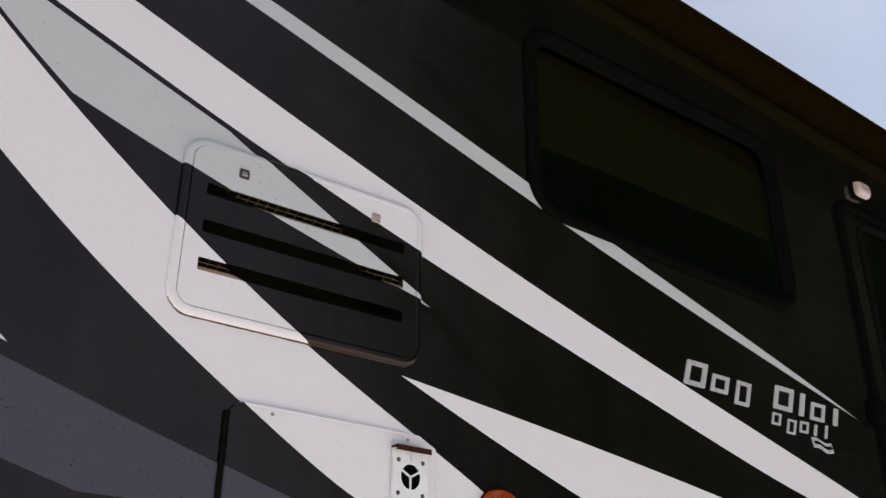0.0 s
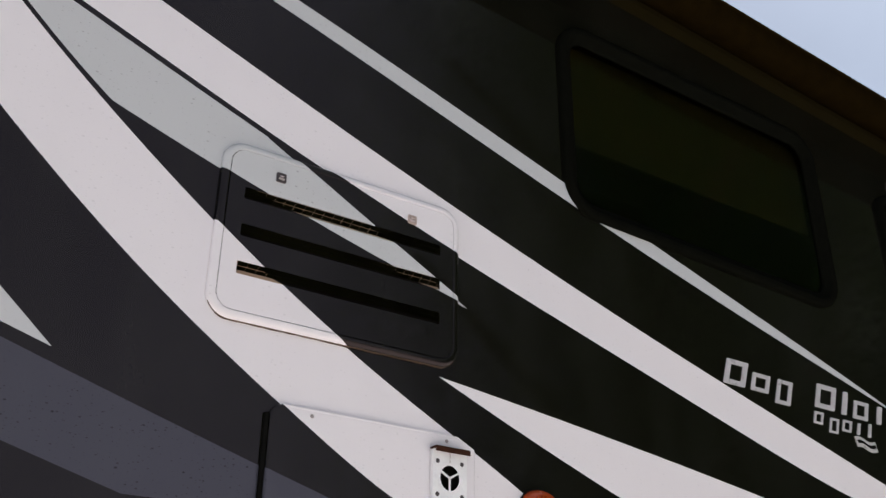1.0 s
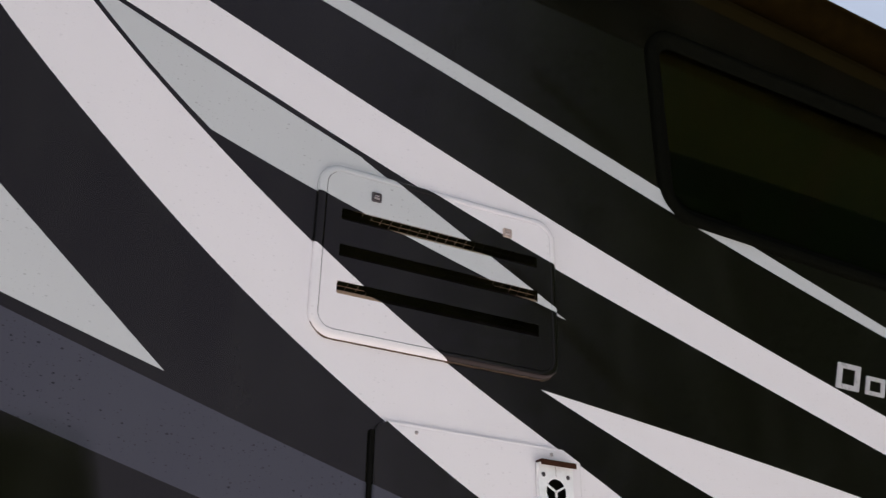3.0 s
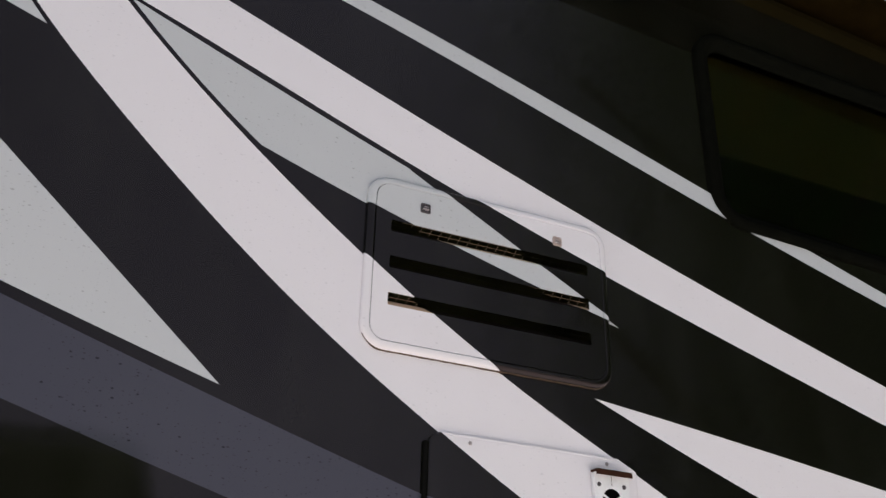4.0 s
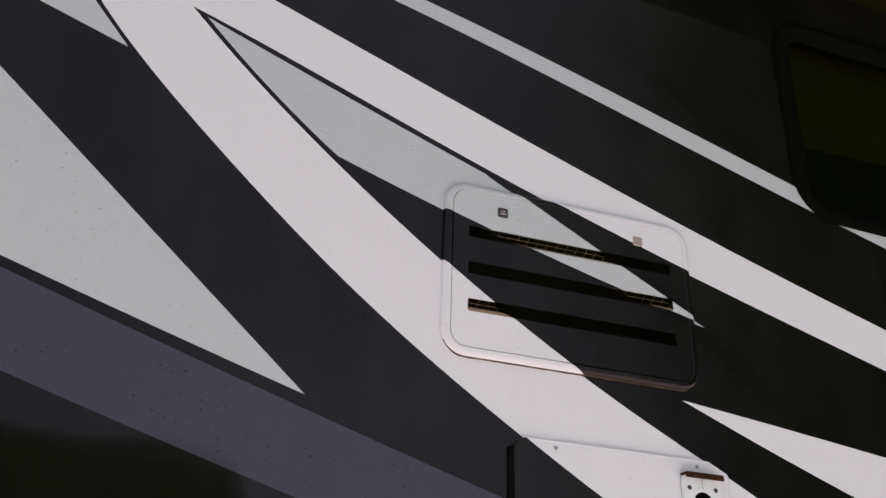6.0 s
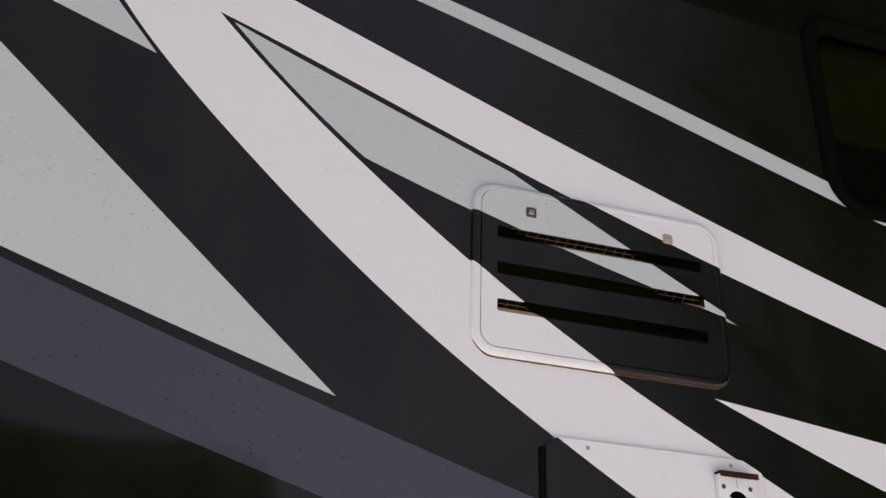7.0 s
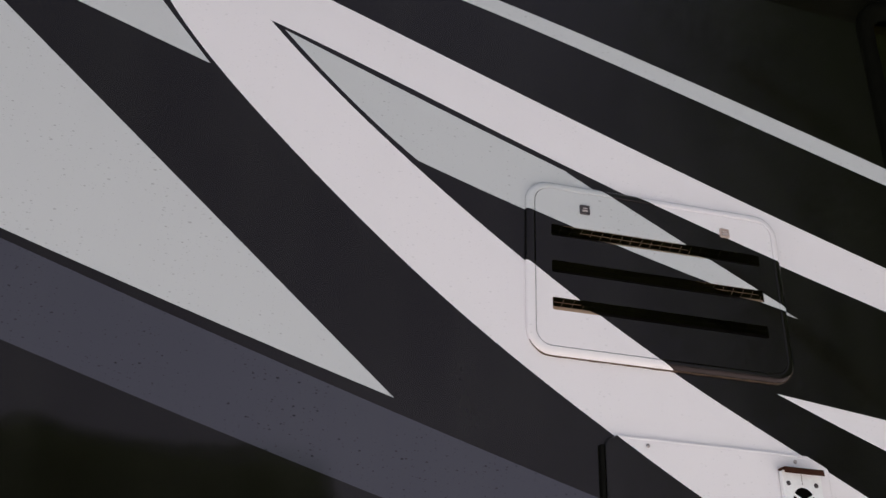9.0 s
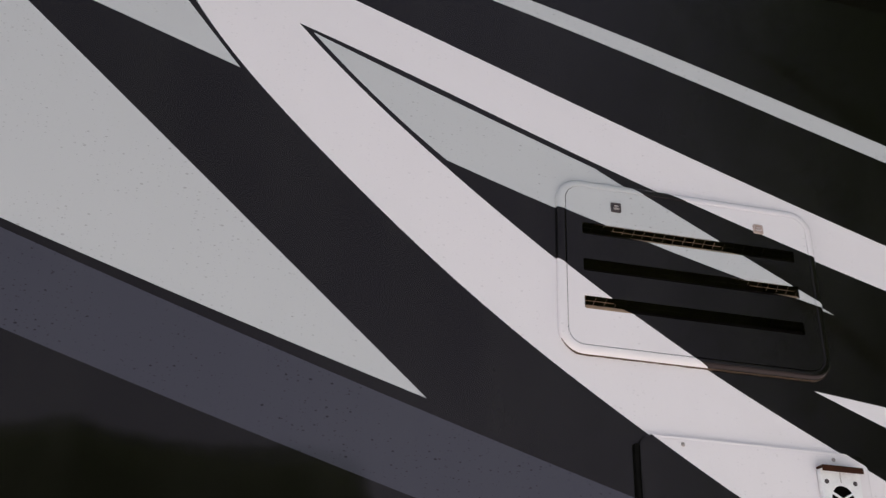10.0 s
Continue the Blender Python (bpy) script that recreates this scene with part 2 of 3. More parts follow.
def sheet(bm, outer, holes, y, back=None):
    """A flat sheet in the plane y with holes; with back, the holes and the rim get sides as deep as that."""
    edges = []
    for loop in (outer, *holes):
        vs = [bm.verts.new((x, y, z)) for x, z in loop]
        edges += [bm.edges.new((vs[i], vs[(i + 1) % len(vs)])) for i in range(len(vs))]
    bmesh.ops.triangle_fill(bm, edges=edges, use_beauty=True, use_dissolve=False)
    if back is not None:
        for loop in (outer, *holes):
            loft(bm, [at_depth(loop, y), at_depth(loop, back)], smooth=False)


def block(bm, x0, x1, y0, y1, z0, z1, bevel=0.0):
    made = bmesh.ops.create_cube(bm, size=1.0, matrix=Matrix.LocRotScale(((x0 + x1) / 2, (y0 + y1) / 2, (z0 + z1) / 2), None, (x1 - x0, y1 - y0, z1 - z0)))
    if bevel:
        edges = {e for v in made["verts"] for e in v.link_edges}
        bmesh.ops.bevel(bm, geom=list(edges), offset=bevel, segments=2, profile=0.5, affect="EDGES")


def pad(bm, loop_at, y_wall, depth, lip, steps=4):
    """A raised pad with a rounded rim: loop_at(inset) gives its outline, set in by that much."""
    loops = [at_depth(loop_at(0.0), y_wall)]
    loops.append(at_depth(loop_at(0.0), y_wall - depth + lip))
    for i in range(1, steps + 1):
        a = radians(90 * i / steps)
        loops.append(at_depth(loop_at(lip * (1 - math.cos(a))), y_wall - depth + lip - lip * math.sin(a)))
    loft(bm, loops, cap_last=True)


def screw(bm, x, y, z, r):
    """A pan head screw with a cross slot on a wall that faces -y."""
    loops = [at_depth(ellipse(x, z, r, r, 16), y)]
    for i in range(1, 4):
        a = radians(80 * i / 3)
        loops.append(at_depth(ellipse(x, z, r * math.cos(a), r * math.cos(a), 16), y - 0.45 * r * math.sin(a)))
    loft(bm, loops, cap_last=True)
    block(bm, x - 0.45 * r, x + 0.45 * r, y - 0.48 * r, y - 0.3 * r, z - 0.09 * r, z + 0.09 * r)
    block(bm, x - 0.09 * r, x + 0.09 * r, y - 0.48 * r, y - 0.3 * r, z - 0.45 * r, z + 0.45 * r)


# ---- ground ----
bm = bmesh.new()
rings = [bm.verts.new((0, 0, 0))]
loops = []
for radius in (8, 30, 120, 600, 3000):
    loops.append([bm.verts.new((radius * math.cos(a * math.pi / 24), radius * math.sin(a * math.pi / 24), 0)) for a in range(48)])
for i in range(48):
    bm.faces.new((rings[0], loops[0][i], loops[0][(i + 1) % 48]))
for a, b in zip(loops, loops[1:]):
    for i in range(48):
        bm.faces.new((a[i], b[i], b[(i + 1) % 48], a[(i + 1) % 48]))
tagged(part("ground", bm, gravel_mat), "pale tan gravel ground of the parking lot", "ground", kind="structure")

# ---- the motorhome ----
coach = tagged(new("motorhome"), "black motorhome with white, silver and slate swooshes, parked on gravel", "motorhome")
REAR, FRONT, SKIRT, EAVE = -3.6, 5.2, 0.42, 3.02
VENT = (0.548, 1.134, 1.664, 2.060)
WINDOW = (1.473, 2.585, 2.167, 2.806)
DOOR = (2.905, 3.62, 0.80, 2.69)


def window_outline(inset):
    """The window's rounded outline, whose edges fall gently to the front."""
    out = []
    for x, z in rounded(WINDOW[0] + inset, WINDOW[1] - inset, WINDOW[2] + inset, WINDOW[3] - inset, max(0.106 - inset, 0.03), 12):
        u, v = (x - WINDOW[0]) / 1.11, (z - WINDOW[2]) / 0.64
        out.append((x, z + (1 - v) * (0.008 - 0.034 * u) - v * 0.012 * u))
    return out



bm = bmesh.new()
vent_hole = rounded(VENT[0] + 0.03, VENT[1] - 0.03, VENT[2] + 0.03, VENT[3] - 0.03, 0.03, 5)
window_hole = window_outline(0.025)
door_hole = rounded(DOOR[0] + 0.02, DOOR[1] - 0.02, DOOR[2] + 0.02, DOOR[3] - 0.02, 0.06, 6)
sheet(bm, rectangle(REAR, FRONT, SKIRT, EAVE), [vent_hole, window_hole, door_hole], 0.0, 0.05)
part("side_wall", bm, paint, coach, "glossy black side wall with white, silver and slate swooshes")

# body behind the wall: roof with a rounded eave, floor, far side and ends
bm = bmesh.new()
profile = [(0.0, EAVE), (0.003, EAVE + 0.05), (0.03, EAVE + 0.10), (0.09, EAVE + 0.14), (0.4, EAVE + 0.17), (1.25, EAVE + 0.20), (2.1, EAVE + 0.17), (2.41, EAVE + 0.14), (2.5, EAVE + 0.04), (2.5, EAVE)]
for (y0, z0), (y1, z1) in zip(profile, profile[1:]):
    f = bm.faces.new([bm.verts.new(p) for p in ((REAR, y0, z0), (FRONT, y0, z0), (FRONT, y1, z1), (REAR, y1, z1))])
    f.smooth = True
for end in (REAR, FRONT):
    bm.faces.new([bm.verts.new((end, y, z)) for y, z in profile])
bmesh.ops.remove_doubles(bm, verts=bm.verts, dist=1e-5)
part("roof", bm, roof_skin, coach, "off-white moulded roof")
bm = bmesh.new()
block(bm, REAR, FRONT, 2.45, 2.5, SKIRT, EAVE)
block(bm, REAR, REAR + 0.05, 0.05, 2.45, SKIRT, EAVE)
block(bm, FRONT - 0.05, FRONT, 0.05, 2.45, SKIRT, EAVE)
block(bm, REAR + 0.05, FRONT - 0.05, 0.05, 2.45, SKIRT, SKIRT + 0.05)
part("body_shell", bm, black_trim, coach, "black rear, front and far side of the body")
for wx in (-2.2, 4.3):
    for wy in (0.12, 2.1):
        bm = bmesh.new()
        loops = []
        for y, r in ((0, 0.30), (0, 0.40), (0.03, 0.43), (0.22, 0.43), (0.25, 0.40), (0.25, 0.30)):
            loops.append([(wx + r * math.cos(a * math.pi / 16), wy + y, 0.43 + r * math.sin(a * math.pi / 16)) for a in range(32)])
        loft(bm, loops, cap_first=True, cap_last=True)
        part("wheel", bm, rubber, coach, "black rubber tyre")

# refrigerator vent: moulded frame, louvred hatch, wire screens, two latches


def vent_outline(inset):
    return rounded(VENT[0] + inset, VENT[1] - inset, VENT[2] + inset, VENT[3] - inset, max(0.052 - inset, 0.012), 10)


bm = bmesh.new()
loops = [at_depth(vent_outline(0.0), 0.001), at_depth(vent_outline(0.0), -0.0045)]
for i in range(1, 7):
    a = radians(90 * i / 6)
    loops.append(at_depth(vent_outline(0.0145 * (1 - math.cos(a))), -0.0045 - 0.0085 * math.sin(a)))
loops += [at_depth(vent_outline(0.0168), -0.0130), at_depth(vent_outline(0.0176), -0.0125), at_depth(vent_outline(0.0178), 0.006)]
loft(bm, loops)
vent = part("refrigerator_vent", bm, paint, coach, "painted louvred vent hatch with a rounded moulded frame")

# broken caulk bead whose brown paints the gravel's reflection along the rim
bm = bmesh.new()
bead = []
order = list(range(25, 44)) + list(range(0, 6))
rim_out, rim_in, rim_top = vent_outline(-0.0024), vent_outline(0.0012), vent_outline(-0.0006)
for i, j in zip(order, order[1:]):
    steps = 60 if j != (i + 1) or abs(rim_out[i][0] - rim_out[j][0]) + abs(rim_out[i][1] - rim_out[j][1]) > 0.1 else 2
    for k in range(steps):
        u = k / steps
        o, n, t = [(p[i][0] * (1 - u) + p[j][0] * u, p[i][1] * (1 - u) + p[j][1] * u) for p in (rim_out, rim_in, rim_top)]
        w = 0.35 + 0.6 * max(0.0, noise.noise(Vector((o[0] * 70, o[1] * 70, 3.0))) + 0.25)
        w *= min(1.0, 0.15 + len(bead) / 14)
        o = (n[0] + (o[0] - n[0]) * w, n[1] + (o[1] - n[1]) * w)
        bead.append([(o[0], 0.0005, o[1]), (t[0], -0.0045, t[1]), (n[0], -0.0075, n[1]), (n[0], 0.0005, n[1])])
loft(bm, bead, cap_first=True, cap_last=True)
part("reflection_bead", bm, reflection_brown, vent, "thin brown bead in place of gravel reflected in the frame")

SLOTS = [(1.9285, 1.9555), (1.8435, 1.8715), (1.7600, 1.7885)]
SLOT_X = (0.6015, 1.0805)
FACE = -0.0125
bm = bmesh.new()
slot_loops = [rounded(SLOT_X[0], SLOT_X[1], a, b, 0.0035, 3) for a, b in SLOTS]
sheet(bm, vent_outline(0.0191), slot_loops, FACE, FACE + 0.0025)
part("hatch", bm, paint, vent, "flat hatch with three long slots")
# added black ring that darkens the gap between frame and hatch like shade
bm = bmesh.new()
loft(bm, [at_depth(vent_outline(0.0176), -0.0098), at_depth(vent_outline(0.0193), -0.0098), at_depth(vent_outline(0.0193), 0.003), at_depth(vent_outline(0.0176), 0.003), at_depth(vent_outline(0.0176), -0.0098)], smooth=False)
part("gap_shade", bm, rubber, vent, "added dark ring for the shade in the gap")
for (a, b), rise in zip(SLOTS, (0.0096, 0.0105, 0.0124)):
    # turned-in sill that falls towards the outside
    bm = bmesh.new()
    ends = (SLOT_X[0] + 0.0002, SLOT_X[1] - 0.0002)
    loft(bm, [[(x, FACE + 0.0008, a + 0.0003), (x, FACE + 0.011, a + rise), (x, FACE + 0.0115, a + rise - 0.001), (x, FACE + 0.002, a - 0.0002)] for x in ends], cap_first=True, cap_last=True, smooth=False)
    part("sill", bm, overspray, vent, "sloping slot sill tinted by paint overspray")

for a, b in SLOTS:
    bm = bmesh.new()
    w = 0.0005
    n = 21
    for i in range(n + 1):
        cx = SLOT_X[0] + (SLOT_X[1] - SLOT_X[0]) * i / n
        loft(bm, [[(cx + lean - w, 0.0, z), (cx + lean + w, 0.0, z), (cx + lean + w, 0.0012, z), (cx + lean - w, 0.0012, z)] for lean, z in ((-0.010, a - 0.004), (0.012, b + 0.014))], smooth=False, cap_first=True, cap_last=True)
    for k in range(4):
        cz = b - 0.0280 + 0.0115 * k
        block(bm, SLOT_X[0] - 0.01, SLOT_X[1] + 0.01, 0.0012, 0.0024, cz - w, cz + w)
    part("wire_screen", bm, wire_paint, vent, "wire screen tinted by paint overspray")

# box behind the slots, with their inner shade painted as a dark colour
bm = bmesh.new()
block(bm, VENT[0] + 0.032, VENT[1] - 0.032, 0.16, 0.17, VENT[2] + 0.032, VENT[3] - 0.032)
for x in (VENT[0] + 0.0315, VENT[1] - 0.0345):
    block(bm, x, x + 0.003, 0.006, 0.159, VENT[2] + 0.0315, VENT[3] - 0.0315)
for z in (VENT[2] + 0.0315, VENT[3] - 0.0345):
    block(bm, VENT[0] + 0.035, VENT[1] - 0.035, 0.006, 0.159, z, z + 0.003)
part("shade_liner", bm, louvre_shade, vent, "box coloured dark for the shade behind the louvres")

for cx, cz, plate in ((0.6773, 2.0005, latch_grey), (1.0023, 1.998, latch_tan)):
    bm = bmesh.new()
    s = 0.0112
    loft(bm, [at_depth(rounded(cx - s + i, cx + s - i, cz - s + i, cz + s - i, 0.003, 3), FACE + y) for i, y in ((0, 0.0005), (0, -0.0025), (0.001, -0.0035), (0.004, -0.0035), (0.0045, -0.0006))], smooth=False, cap_last=True)
    part("latch", bm, plate, vent, "small square quarter-turn latch")
    bm = bmesh.new()
    # turn bar that leans out at its foot, over a dished bed
    loft(bm, [[(cx - 0.0058, FACE - 0.0007, cz + z), (cx + 0.0066, FACE - 0.0007, cz + z), (cx + 0.0066, FACE - 0.0007 - d, cz + z), (cx - 0.0058, FACE - 0.0007 - d, cz + z)] for z, d in ((-0.0048, 0.0008), (-0.0036, 0.0046), (0.0002, 0.0016), (0.0008, 0.0006))], cap_first=True, cap_last=True, smooth=False)
    block(bm, cx - 0.0040, cx + 0.0060, FACE - 0.0030, FACE - 0.0004, cz + 0.0030, cz + 0.0048, 0.0004)
    part("latch_bar", bm, latch_bright, vent, "bright metal turn bar")

# window: rubber-edged frame, tinted glass, half-drawn shade, black box for the dark room


bm = bmesh.new()
loft(bm, [at_depth(window_outline(i), y) for i, y in ((0.0, 0.001), (0.0, -0.006), (0.002, -0.011), (0.006, -0.014), (0.022, -0.015), (0.028, -0.012), (0.034, -0.004), (0.046, 0.000), (0.052, 0.004), (0.052, 0.03))])
window = part("window", bm, black_trim, coach, "black framed window with dark tinted glass and rounded corners")
bm = bmesh.new()
loft(bm, [at_depth(window_outline(0.050), 0.008), at_depth(window_outline(0.050), 0.013)], False, True, True)
pane = part("pane", bm, glass, window, "dark tinted glass")
pane.visible_shadow = False
bm = bmesh.new()
block(bm, WINDOW[0] + 0.03, WINDOW[1] - 0.03, 0.033, 0.036, 2.428, WINDOW[3] - 0.03)
block(bm, WINDOW[0] + 0.03, WINDOW[1] - 0.03, 0.031, 0.041, 2.418, 2.432, 0.003)
part("shade", bm, shade_cloth, window, "half-drawn olive shade behind the glass")
# box coloured near-black so that the room looks unlit
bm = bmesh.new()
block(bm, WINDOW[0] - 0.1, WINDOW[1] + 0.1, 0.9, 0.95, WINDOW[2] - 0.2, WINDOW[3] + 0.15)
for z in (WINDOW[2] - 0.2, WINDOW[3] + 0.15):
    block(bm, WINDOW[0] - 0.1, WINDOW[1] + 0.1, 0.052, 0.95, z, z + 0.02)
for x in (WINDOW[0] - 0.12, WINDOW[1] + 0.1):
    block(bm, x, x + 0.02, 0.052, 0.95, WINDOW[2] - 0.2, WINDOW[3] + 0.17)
part("room_dark", bm, painted_dark, window, "near-black box, coloured for the darkness behind the glass")

# entry door


def door_outline(inset):
    return rounded(DOOR[0] + inset, DOOR[1] - inset, DOOR[2] + inset, DOOR[3] - inset, max(0.075 - inset, 0.02), 8)


bm = bmesh.new()
loft(bm, [at_depth(door_outline(i), y) for i, y in ((0.0, 0.001), (0.0, -0.010), (0.004, -0.016), (0.030, -0.016), (0.036, -0.010), (0.036, 0.02))])
door = part("entry_door", bm, black_trim, coach, "closed black entry door with a tall dark window")
bm = bmesh.new()
lite = rounded(3.035, 3.50, 1.62, 2.61, 0.05, 8)
sheet(bm, door_outline(0.042), [lite], -0.006, 0.03)
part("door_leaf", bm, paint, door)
bm = bmesh.new()
loft(bm, [at_depth(rounded(3.035 + i, 3.50 - i, 1.62 + i, 2.61 - i, max(0.05 - i, 0.02), 8), y) for i, y in ((-0.018, -0.006), (-0.016, -0.014), (0.0, -0.014), (0.006, -0.004), (0.006, 0.01))])
part("glass_trim", bm, rubber, door)
bm = bmesh.new()
loft(bm, [at_depth(rounded(3.037, 3.498, 1.622, 2.608, 0.048, 8), y) for y in (0.004, 0.009)], False, True, True)
p = part("pane", bm, glass, door, "dark tinted glass")
p.visible_shadow = False
# near-black panel, the darkness behind the door glass put into its colour
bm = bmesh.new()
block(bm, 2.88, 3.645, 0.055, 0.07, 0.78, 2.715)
part("inner_panel", bm, painted_dark, door)
bm = bmesh.new()
pad(bm, lambda i: rounded(2.868 + i, 2.965 - i, 1.845 + i, 1.925 - i, 0.02, 5), -0.004, 0.034, 0.01)
part("strike_catch", bm, black_trim, door, "black moulded door holder")
bm = bmesh.new()
loft(bm, [at_depth(ellipse(2.945, 1.885, r, r * 0.8, 18), y) for r, y in ((0.012, -0.037), (0.013, -0.046), (0.009, -0.054), (0.003, -0.056))], cap_last=True)
part("catch_knob", bm, chrome, door, "worn metal knob")

# porch light over the door
bm = bmesh.new()
pad(bm, lambda i: rounded(3.047 + i, 3.133 - i, 2.738 + i, 2.800 - i, 0.012, 4), 0.0, 0.012, 0.004)
porch = part("porch_light", bm, black_trim, coach, "unlit cream porch light above the entry door")
bm = bmesh.new()
pad(bm, lambda i: rounded(3.049 + i, 3.131 - i, 2.740 + i, 2.798 - i, 0.016, 5), -0.011, 0.024, 0.016, 6)
part("lens", bm, lens_cream, porch, "cream plastic lens")

# compartment hatch below the vent
bm = bmesh.new()
pad(bm, lambda i: rounded(0.702 + i, 1.179 - i, 0.90 + i, 1.5160 - i, 0.024, 6), 0.0, 0.008, 0.006, 6)
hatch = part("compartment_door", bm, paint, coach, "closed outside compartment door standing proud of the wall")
# black strip added for the dark gap; it also covers the door's bright side
bm = bmesh.new()
block(bm, 0.6925, 0.7012, -0.0080, 0.001, 0.90, 1.496, 0.002)
part("edge_shade", bm, rubber, hatch, "added black strip for the shaded gap along the left edge")
# added strip, tilted down to look brighter and hide the dark rounded edge
bm = bmesh.new()
loft(bm, [[(x, 0.001, 1.5105), (x, -0.0080, 1.5122), (x, -0.0083, 1.5163), (x, 0.001, 1.5164)] for x in (0.726, 1.155)], smooth=False, cap_first=True, cap_last=True)
part("highlight_strip", bm, paint, hatch, "slim strip added for the highlight along the top edge")
for sx in (0.79, 1.104):
    bm = bmesh.new()
    screw(bm, sx, -0.009, 1.5022, 0.0042)
    part("screw", bm, screw_metal, hatch)

# furnace exhaust on the compartment door
bm = bmesh.new()
FLUE = (1.1055, 1.4225)
sheet(bm, rounded(1.064, 1.148, 1.362, 1.480, 0.003, 2), [ellipse(*FLUE, 0.0235, 0.026)], -0.020, -0.0091)
exhaust = part("furnace_exhaust", bm, steel, coach, "bright steel furnace exhaust plate under a rusty lip")
# black disc and collar: the shade of the shallow flue put into colour
bm = bmesh.new()
sheet(bm, ellipse(*FLUE, 0.030, 0.033), [], -0.0100)
loft(bm, [at_depth(ellipse(*FLUE, 0.0234, 0.0259), y) for y in (-0.0198, -0.0100)])
part("flue", bm, painted_dark, exhaust, "flue opening coloured black for its inner shade")
for angle in (90, 210, 330):
    bm = bmesh.new()
    bmesh.ops.create_cube(bm, size=1.0, matrix=Matrix.Translation((FLUE[0], -0.0192, FLUE[1])) @ Matrix.Rotation(radians(angle), 4, "Y") @ Matrix.Translation((0.0130, 0, 0)) @ Matrix.Diagonal((0.027, 0.0025, 0.0040, 1)))
    part("spoke", bm, steel, exhaust)
bm = bmesh.new()
block(bm, 1.0630, 1.1490, -0.033, -0.0092, 1.4805, 1.4840, 0.0010)
block(bm, 1.0630, 1.1490, -0.033, -0.0310, 1.4722, 1.4805)
part("lip", bm, rust, exhaust, "rusty brown drip lip")
bm = bmesh.new()
block(bm, 1.1050, 1.1060, -0.0206, -0.0198, 1.454, 1.479)
part("seam", bm, screw_metal, exhaust)
for sx, sz in ((1.0755, 1.455), (1.1355, 1.455), (1.0755, 1.387), (1.1355, 1.387)):
    bm = bmesh.new()
    screw(bm, sx, -0.020, sz, 0.0048)
    part("screw", bm, latch_grey, exhaust)

# amber side marker
bm = bmesh.new()
loft(bm, [at_depth(ellipse(1.351, 1.398, 0.052 * r, 0.036 * r, 36), y) for r, y in ((1.0, 0.0), (1.0, -0.004), (0.97, -0.006))], cap_last=True)
marker = part("side_marker", bm, rubber, coach, "oval amber side marker lamp, unlit")
bm = bmesh.new()
loft(bm, [at_depth(ellipse(1.351, 1.398, 0.050 * math.cos(a), 0.034 * math.cos(a), 36), -0.007 - 0.024 * math.sin(a)) for a in (0, 0.3, 0.6, 0.9, 1.2, 1.45)], cap_last=True)
part("lens", bm, amber, marker, "amber lens")
for i in range(-3, 4):
    bm = bmesh.new()
    h = 0.030 * math.sqrt(1 - (i / 4.2) ** 2)
    d = 0.007 + 0.024 * math.sqrt(max(0.0, 1 - (i * 0.011 / 0.05) ** 2)) * 0.93
    block(bm, 1.351 + i * 0.011 - 0.0012, 1.351 + i * 0.011 + 0.0012, -d - 0.002, -0.008, 1.398 - h * 0.6, 1.398 + h * 0.6)
    part("lens_rib", bm, amber, marker)

# name badge: plain slanted frames and bars, and a waving emblem
def badge_shape(x0, x1, z0, z1, stroke, slant=0.36):
    """A raised slanted frame, or a bar where it is too slim for one."""
    def lean(loop):
        return [(x + slant * (z - z0), z) for x, z in loop]
    bm = bmesh.new()
    slim = x1 - x0 < 3.2 * stroke
    if slim:
        mid = (x0 + x1) / 2
        sheet(bm, lean(rounded(mid - 0.75 * stroke, mid + 0.75 * stroke, z0, z1, 0.1 * stroke, 2)), [], -0.0025, 0.001)
    else:
        hole = lean(rounded(x0 + stroke, x1 - stroke, z0 + 0.75 * stroke, z1 - 0.75 * stroke, 0.1 * stroke, 2))
        sheet(bm, lean(rounded(x0, x1, z0, z1, 0.15 * stroke, 3)), [hole], -0.0025, 0.001)
    part("badge_bar" if slim else "badge_frame", bm, letter_silver, coach, "raised silver shape of the name badge")


# from, to, foot, head
for x0, x1, z0, z1 in ((2.000, 2.085, 1.808, 1.883), (2.108, 2.180, 1.808, 1.862), (2.205, 2.268, 1.788, 1.862), (2.380, 2.468, 1.808, 1.883), (2.490, 2.532, 1.806, 1.880), (2.553, 2.622, 1.804, 1.862), (2.656, 2.698, 1.804, 1.862)):
    badge_shape(x0, x1, z0, z1, 0.019 if z1 - z0 > 0.07 and x1 - x0 > 0.08 else 0.015)
for x0, x1, z0, z1 in ((2.362, 2.402, 1.757, 1.794), (2.427, 2.467, 1.740, 1.786), (2.490, 2.531, 1.754, 1.790), (2.554, 2.576, 1.754, 1.790), (2.606, 2.628, 1.754, 1.797)):
    badge_shape(x0, x1, z0, z1, 0.0085)

for k, (thick, mat, m) in enumerate(((0.0030, emblem_white, 0.0), (0.0050, black_trim, 0.0105))):
    bm = bmesh.new()
    top, bottom = [], []
    for i in range(13):
        u = i / 12
        x = 2.548 + m * 0.6 + (0.093 - 1.2 * m) * u
        wave = 0.0045 * math.sin(2 * math.pi * u + 0.3) - 0.003 * u
        top.append((x - 0.004, 1.745 - m + wave))
        bottom.append((x + 0.004, 1.715 + m + wave))
    outline = top + bottom[::-1]
    loft(bm, [at_depth(outline, 0.001), at_depth(outline, -thick)], smooth=False, cap_last=True)
    if k == 0:
        emblem = part("emblem", bm, mat, coach, "small white waving emblem")
    else:
        part("emblem_band", bm, mat, emblem, "dark band")

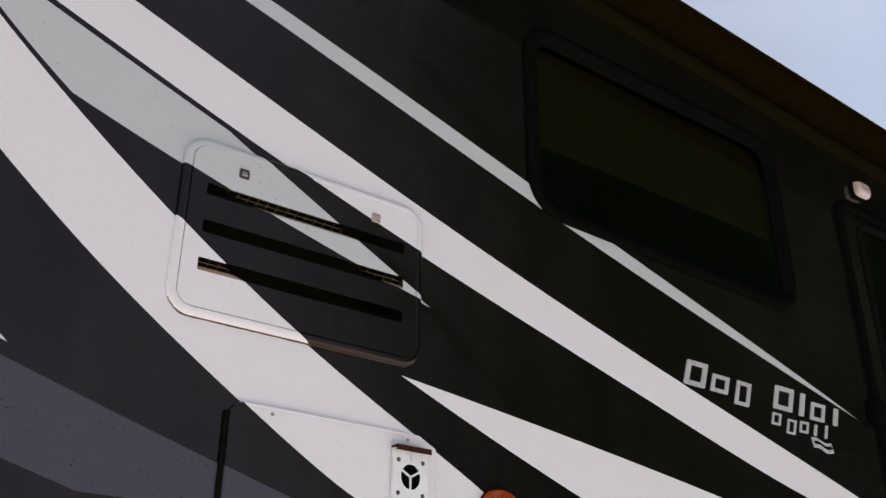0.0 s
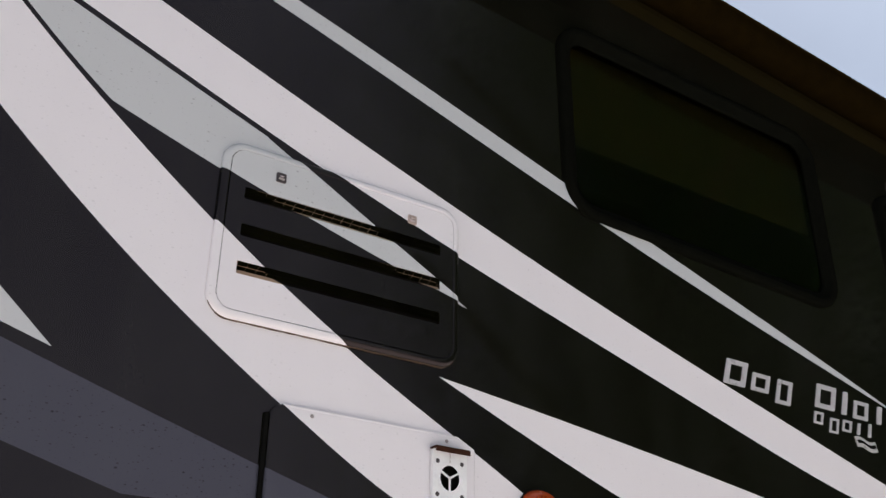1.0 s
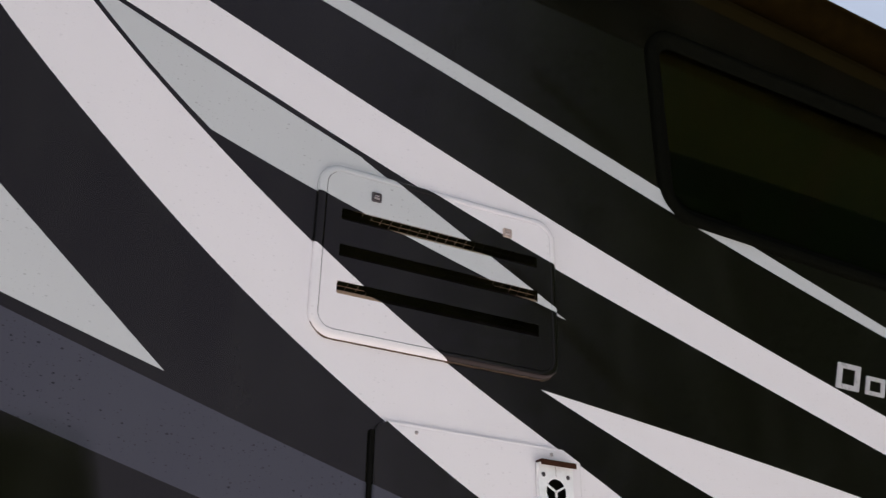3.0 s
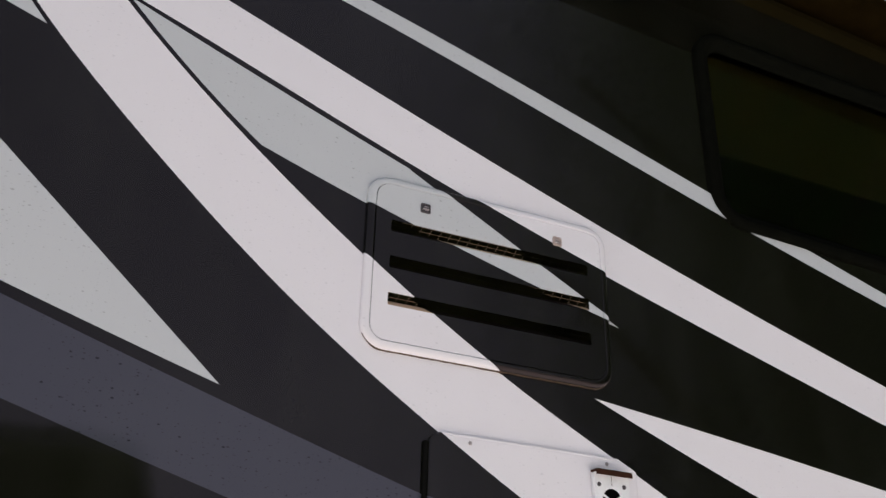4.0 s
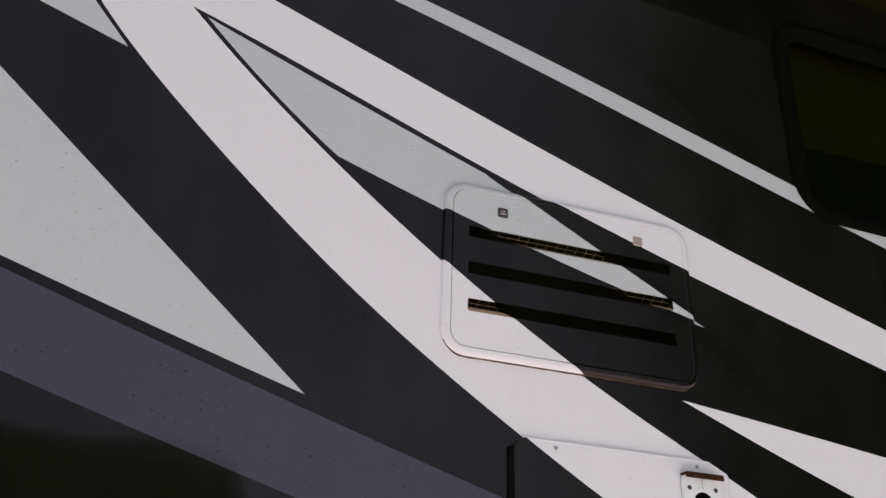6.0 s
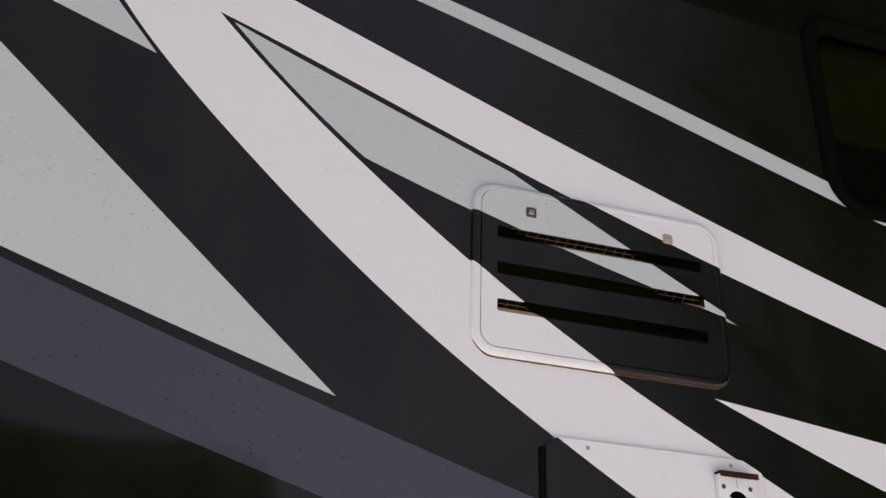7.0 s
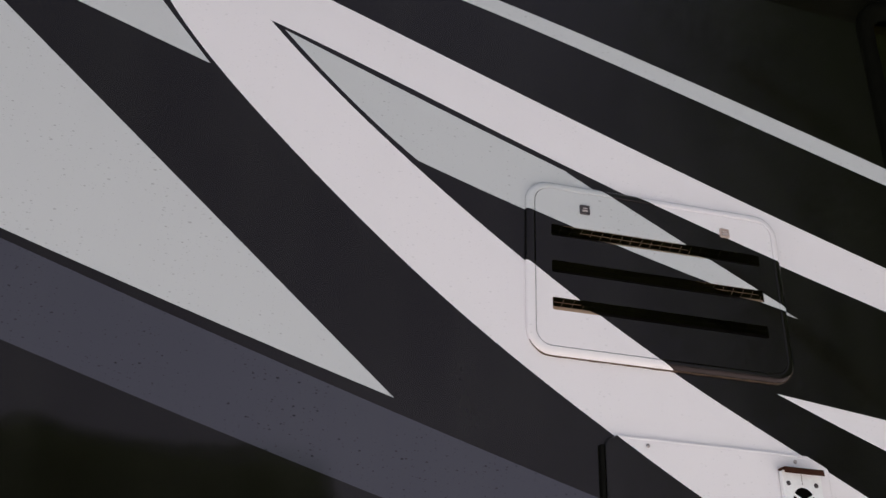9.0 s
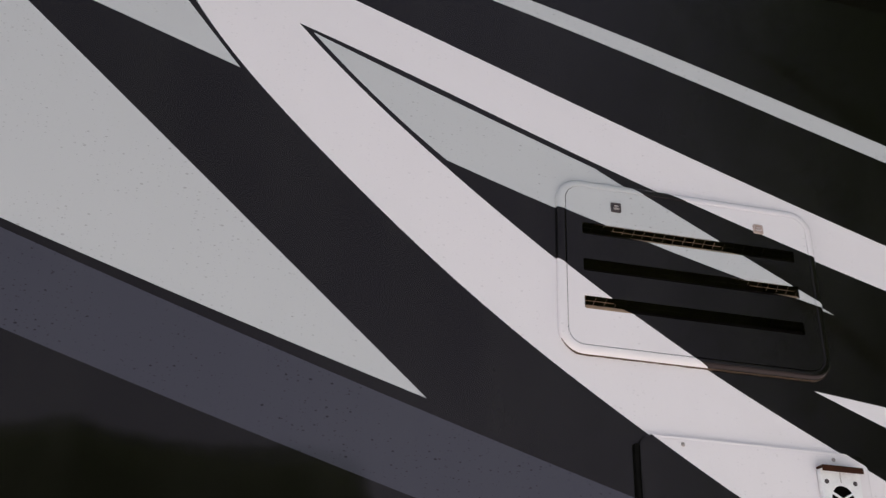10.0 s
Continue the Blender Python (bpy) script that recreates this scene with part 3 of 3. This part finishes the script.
# awning rolled up along the eave
FALL = -0.062


def along(bm, profile, x0, x1, smooth=True):
    """Runs a closed (y, z) profile along the eave, whose line falls gently to the front."""
    steps = 24
    loops = []
    for i in range(steps + 1):
        x = x0 + (x1 - x0) * i / steps
        loops.append([(x, y, z + FALL * (x - 2.3)) for y, z in profile])
    loft(bm, loops, smooth=smooth, cap_first=True, cap_last=True)


bm = bmesh.new()
along(bm, [(-0.150 + 0.062 * math.cos(a * math.pi / 14), 2.915 + 0.062 * math.sin(a * math.pi / 14)) for a in range(28)], -3.2, 4.8)
awning = part("awning", bm, fabric, coach, "rolled-up brown fabric awning in a long rail")
bm = bmesh.new()
along(bm, [(0.0, 2.935), (-0.045, 2.930), (-0.080, 2.918), (-0.086, 2.911), (-0.090, 2.915), (-0.090, 2.925), (-0.080, 2.940), (-0.080, 2.995), (0.0, 3.005)], -3.2, 4.8, smooth=False)
part("rail", bm, rail_paint, awning, "brown enamelled mounting rail")

# ---- trees across the lot, which show in the gloss of the paint ----
def tree_parts(seed, height, spread, base, count, leaf):
    rng = random.Random(seed)
    tree = new("tree")
    bm = bmesh.new()

    def limb(a, b, ra, rb, sides=7):
        way = (b - a).normalized()
        side = way.orthogonal().normalized()
        other = way.cross(side)
        loft(bm, [[tuple(p + r * (math.cos(t * 2 * math.pi / sides) * side + math.sin(t * 2 * math.pi / sides) * other)) for t in range(sides)] for p, r in ((a, ra), ((a + b) / 2, (ra + rb) / 2), (b, rb))])

    limb(Vector((0, 0, -0.1)), Vector((0.1, 0, height * 0.75)), 0.03 * height, 0.008 * height)
    centres = []
    for i in range(13):
        a = i * 2.4 + rng.uniform(-0.4, 0.4)
        u = i / 12
        z = height * (base + (0.93 - base) * u)
        r = spread * (0.45 + 0.55 * math.sin(math.pi * min(1, 0.22 + 0.75 * u))) * rng.uniform(0.55, 0.9)
        tip = Vector((r * math.cos(a), r * math.sin(a), z))
        limb(Vector((0, 0, max(0.15 * height, z - 0.2 * height))), tip, 0.010 * height, 0.003 * height, 5)
        centres.append(tip)
        centres.append(tip * 0.5 + Vector((0, 0, z * 0.5)))
    part("trunk", bm, bark, tree)
    dice = np.random.default_rng(seed)
    spots = np.array([tuple(c) for c in centres])[dice.integers(0, len(centres), count)]
    spots += dice.normal(size=(count, 3)) * (spread * 0.25, spread * 0.25, spread * 0.20)
    u = dice.uniform(0, 1, count)
    full = np.stack([dice.normal(size=count), dice.normal(size=count), u], 1)
    wide = spread * 0.46 * (0.45 + 0.55 * np.sin(np.pi * np.minimum(1, 0.25 + 0.70 * u)))
    full *= np.stack([wide, wide, np.full(count, height * (0.97 - base))], 1)
    full[:, 2] += height * base
    spots = np.where(dice.random((count, 1)) < 0.96, full, spots)
    spots[:, 2] = np.minimum(spots[:, 2], height * dice.uniform(0.96, 1.0, count))
    way = dice.normal(size=(count, 3))
    way /= np.linalg.norm(way, axis=1, keepdims=True)
    side = np.cross(way, dice.normal(size=(count, 3)))
    side /= np.linalg.norm(side, axis=1, keepdims=True)
    size = leaf * dice.uniform(0.6, 1.3, (count, 1))
    corners = np.stack([spots - way * size, spots + side * size * 0.8, spots + way * size], 1)
    verts, faces = corners.reshape(-1, 3).tolist(), np.arange(3 * count).reshape(-1, 3).tolist()
    me = bpy.data.meshes.new("crown")
    me.from_pydata(verts, [], faces)
    me.materials.append(leaf_mat)
    crown = new("crown", me)
    crown.parent = tree
    return tree


near_tree = tagged(tree_parts(8, 34.0, 8.2, 0.03, 1500000, 0.038), "tall feathery green tree at the edge of the lot", "tree", "tall trees beside the lot")
near_tree.matrix_basis = pose(16.4, -14.6, 0)
tall = tagged(tree_parts(9, 30.0, 7.2, 0.03, 270000, 0.070), "tall dark green tree beside the lot", "tree", "tall trees beside the lot")
tall.matrix_basis = pose(22.0, -8.0, 0, 0, 0, 80)
for x, y, turn in ((24.0, -19.0, 150), (28.0, -12.0, 220), (28.0, -6.5, 300)):
    copy_thing(tall, pose(x, y, -0.2, 0, 0, turn))

# clipped hedge: a dense core under a coat of small leaves
HX0, HX1, HY, HW, HH = -15.0, 1.45, -9.6, 1.2, 3.80
hedge = tagged(new("hedge"), "tall dense green hedge across the gravel lot", "hedge")


def hedge_top(x):
    return HH + 0.12 * math.exp(-(((x + 1.8) / 0.35) ** 2)) + 0.07 * noise.noise(Vector((x * 0.9, 0, 0))) - 1.0 * max(0.0, (x - HX1 + 0.5) / 0.5) ** 3.0


bm = bmesh.new()
loops = []
for i in range(91):
    x = HX0 + (HX1 - 0.12 - HX0) * i / 90
    h = hedge_top(x) - 0.05
    ring = []
    for y, z in ((-HW, 0.0), (-HW, 0.55 * h), (-HW * 0.95, 0.9 * h), (-HW * 0.6, h), (HW * 0.6, h), (HW * 0.95, 0.9 * h), (HW, 0.55 * h), (HW, 0.0)):
        n = 0.10 * noise.noise(Vector((x * 2, y * 2, z * 2)))
        ring.append((x, HY + y * (1 + n), z * (1 + 0.2 * n)))
    loops.append(ring)
loft(bm, loops, cap_first=True, cap_last=True)
part("branches", bm, hedge_mat, hedge)
COUNT = 200000
dice = np.random.default_rng(5)
tops = np.array([hedge_top(HX0 + (HX1 - HX0) * i / 2000) for i in range(2001)])
lx = dice.uniform(HX0, HX1, COUNT)
kind = dice.random(COUNT)
lx = np.where(kind > 0.94, HX1 - dice.uniform(0.0, 0.3, COUNT), lx)
lh = np.interp(lx, np.linspace(HX0, HX1, 2001), tops)
on_face, on_top = kind < 0.62, (kind >= 0.62) & (kind <= 0.94)
ly = HY + HW * np.where(on_face, dice.uniform(0.9, 1.03, COUNT), dice.uniform(-1, 1, COUNT))
lz = np.where(on_top, lh + dice.uniform(-0.07, -0.01, COUNT), lh * dice.uniform(0.2, 0.985, COUNT))
spots = np.stack([lx, ly, lz], 1)
way = dice.normal(size=(COUNT, 3))
way /= np.linalg.norm(way, axis=1, keepdims=True)
side = np.cross(way, dice.normal(size=(COUNT, 3)))
side /= np.linalg.norm(side, axis=1, keepdims=True)
size = 0.028 * dice.uniform(0.6, 1.3, (COUNT, 1))
corners = np.stack([spots - way * size, spots + side * size * 0.6, spots + way * size], 1)
verts, faces = corners.reshape(-1, 3).tolist(), np.arange(3 * COUNT).reshape(-1, 3).tolist()
me = bpy.data.meshes.new("leaves")
me.from_pydata(verts, [], faces)
me.materials.append(hedge_mat)
leaves = new("leaves", me)
leaves.parent = hedge
tagged(leaves, kind="stuff")
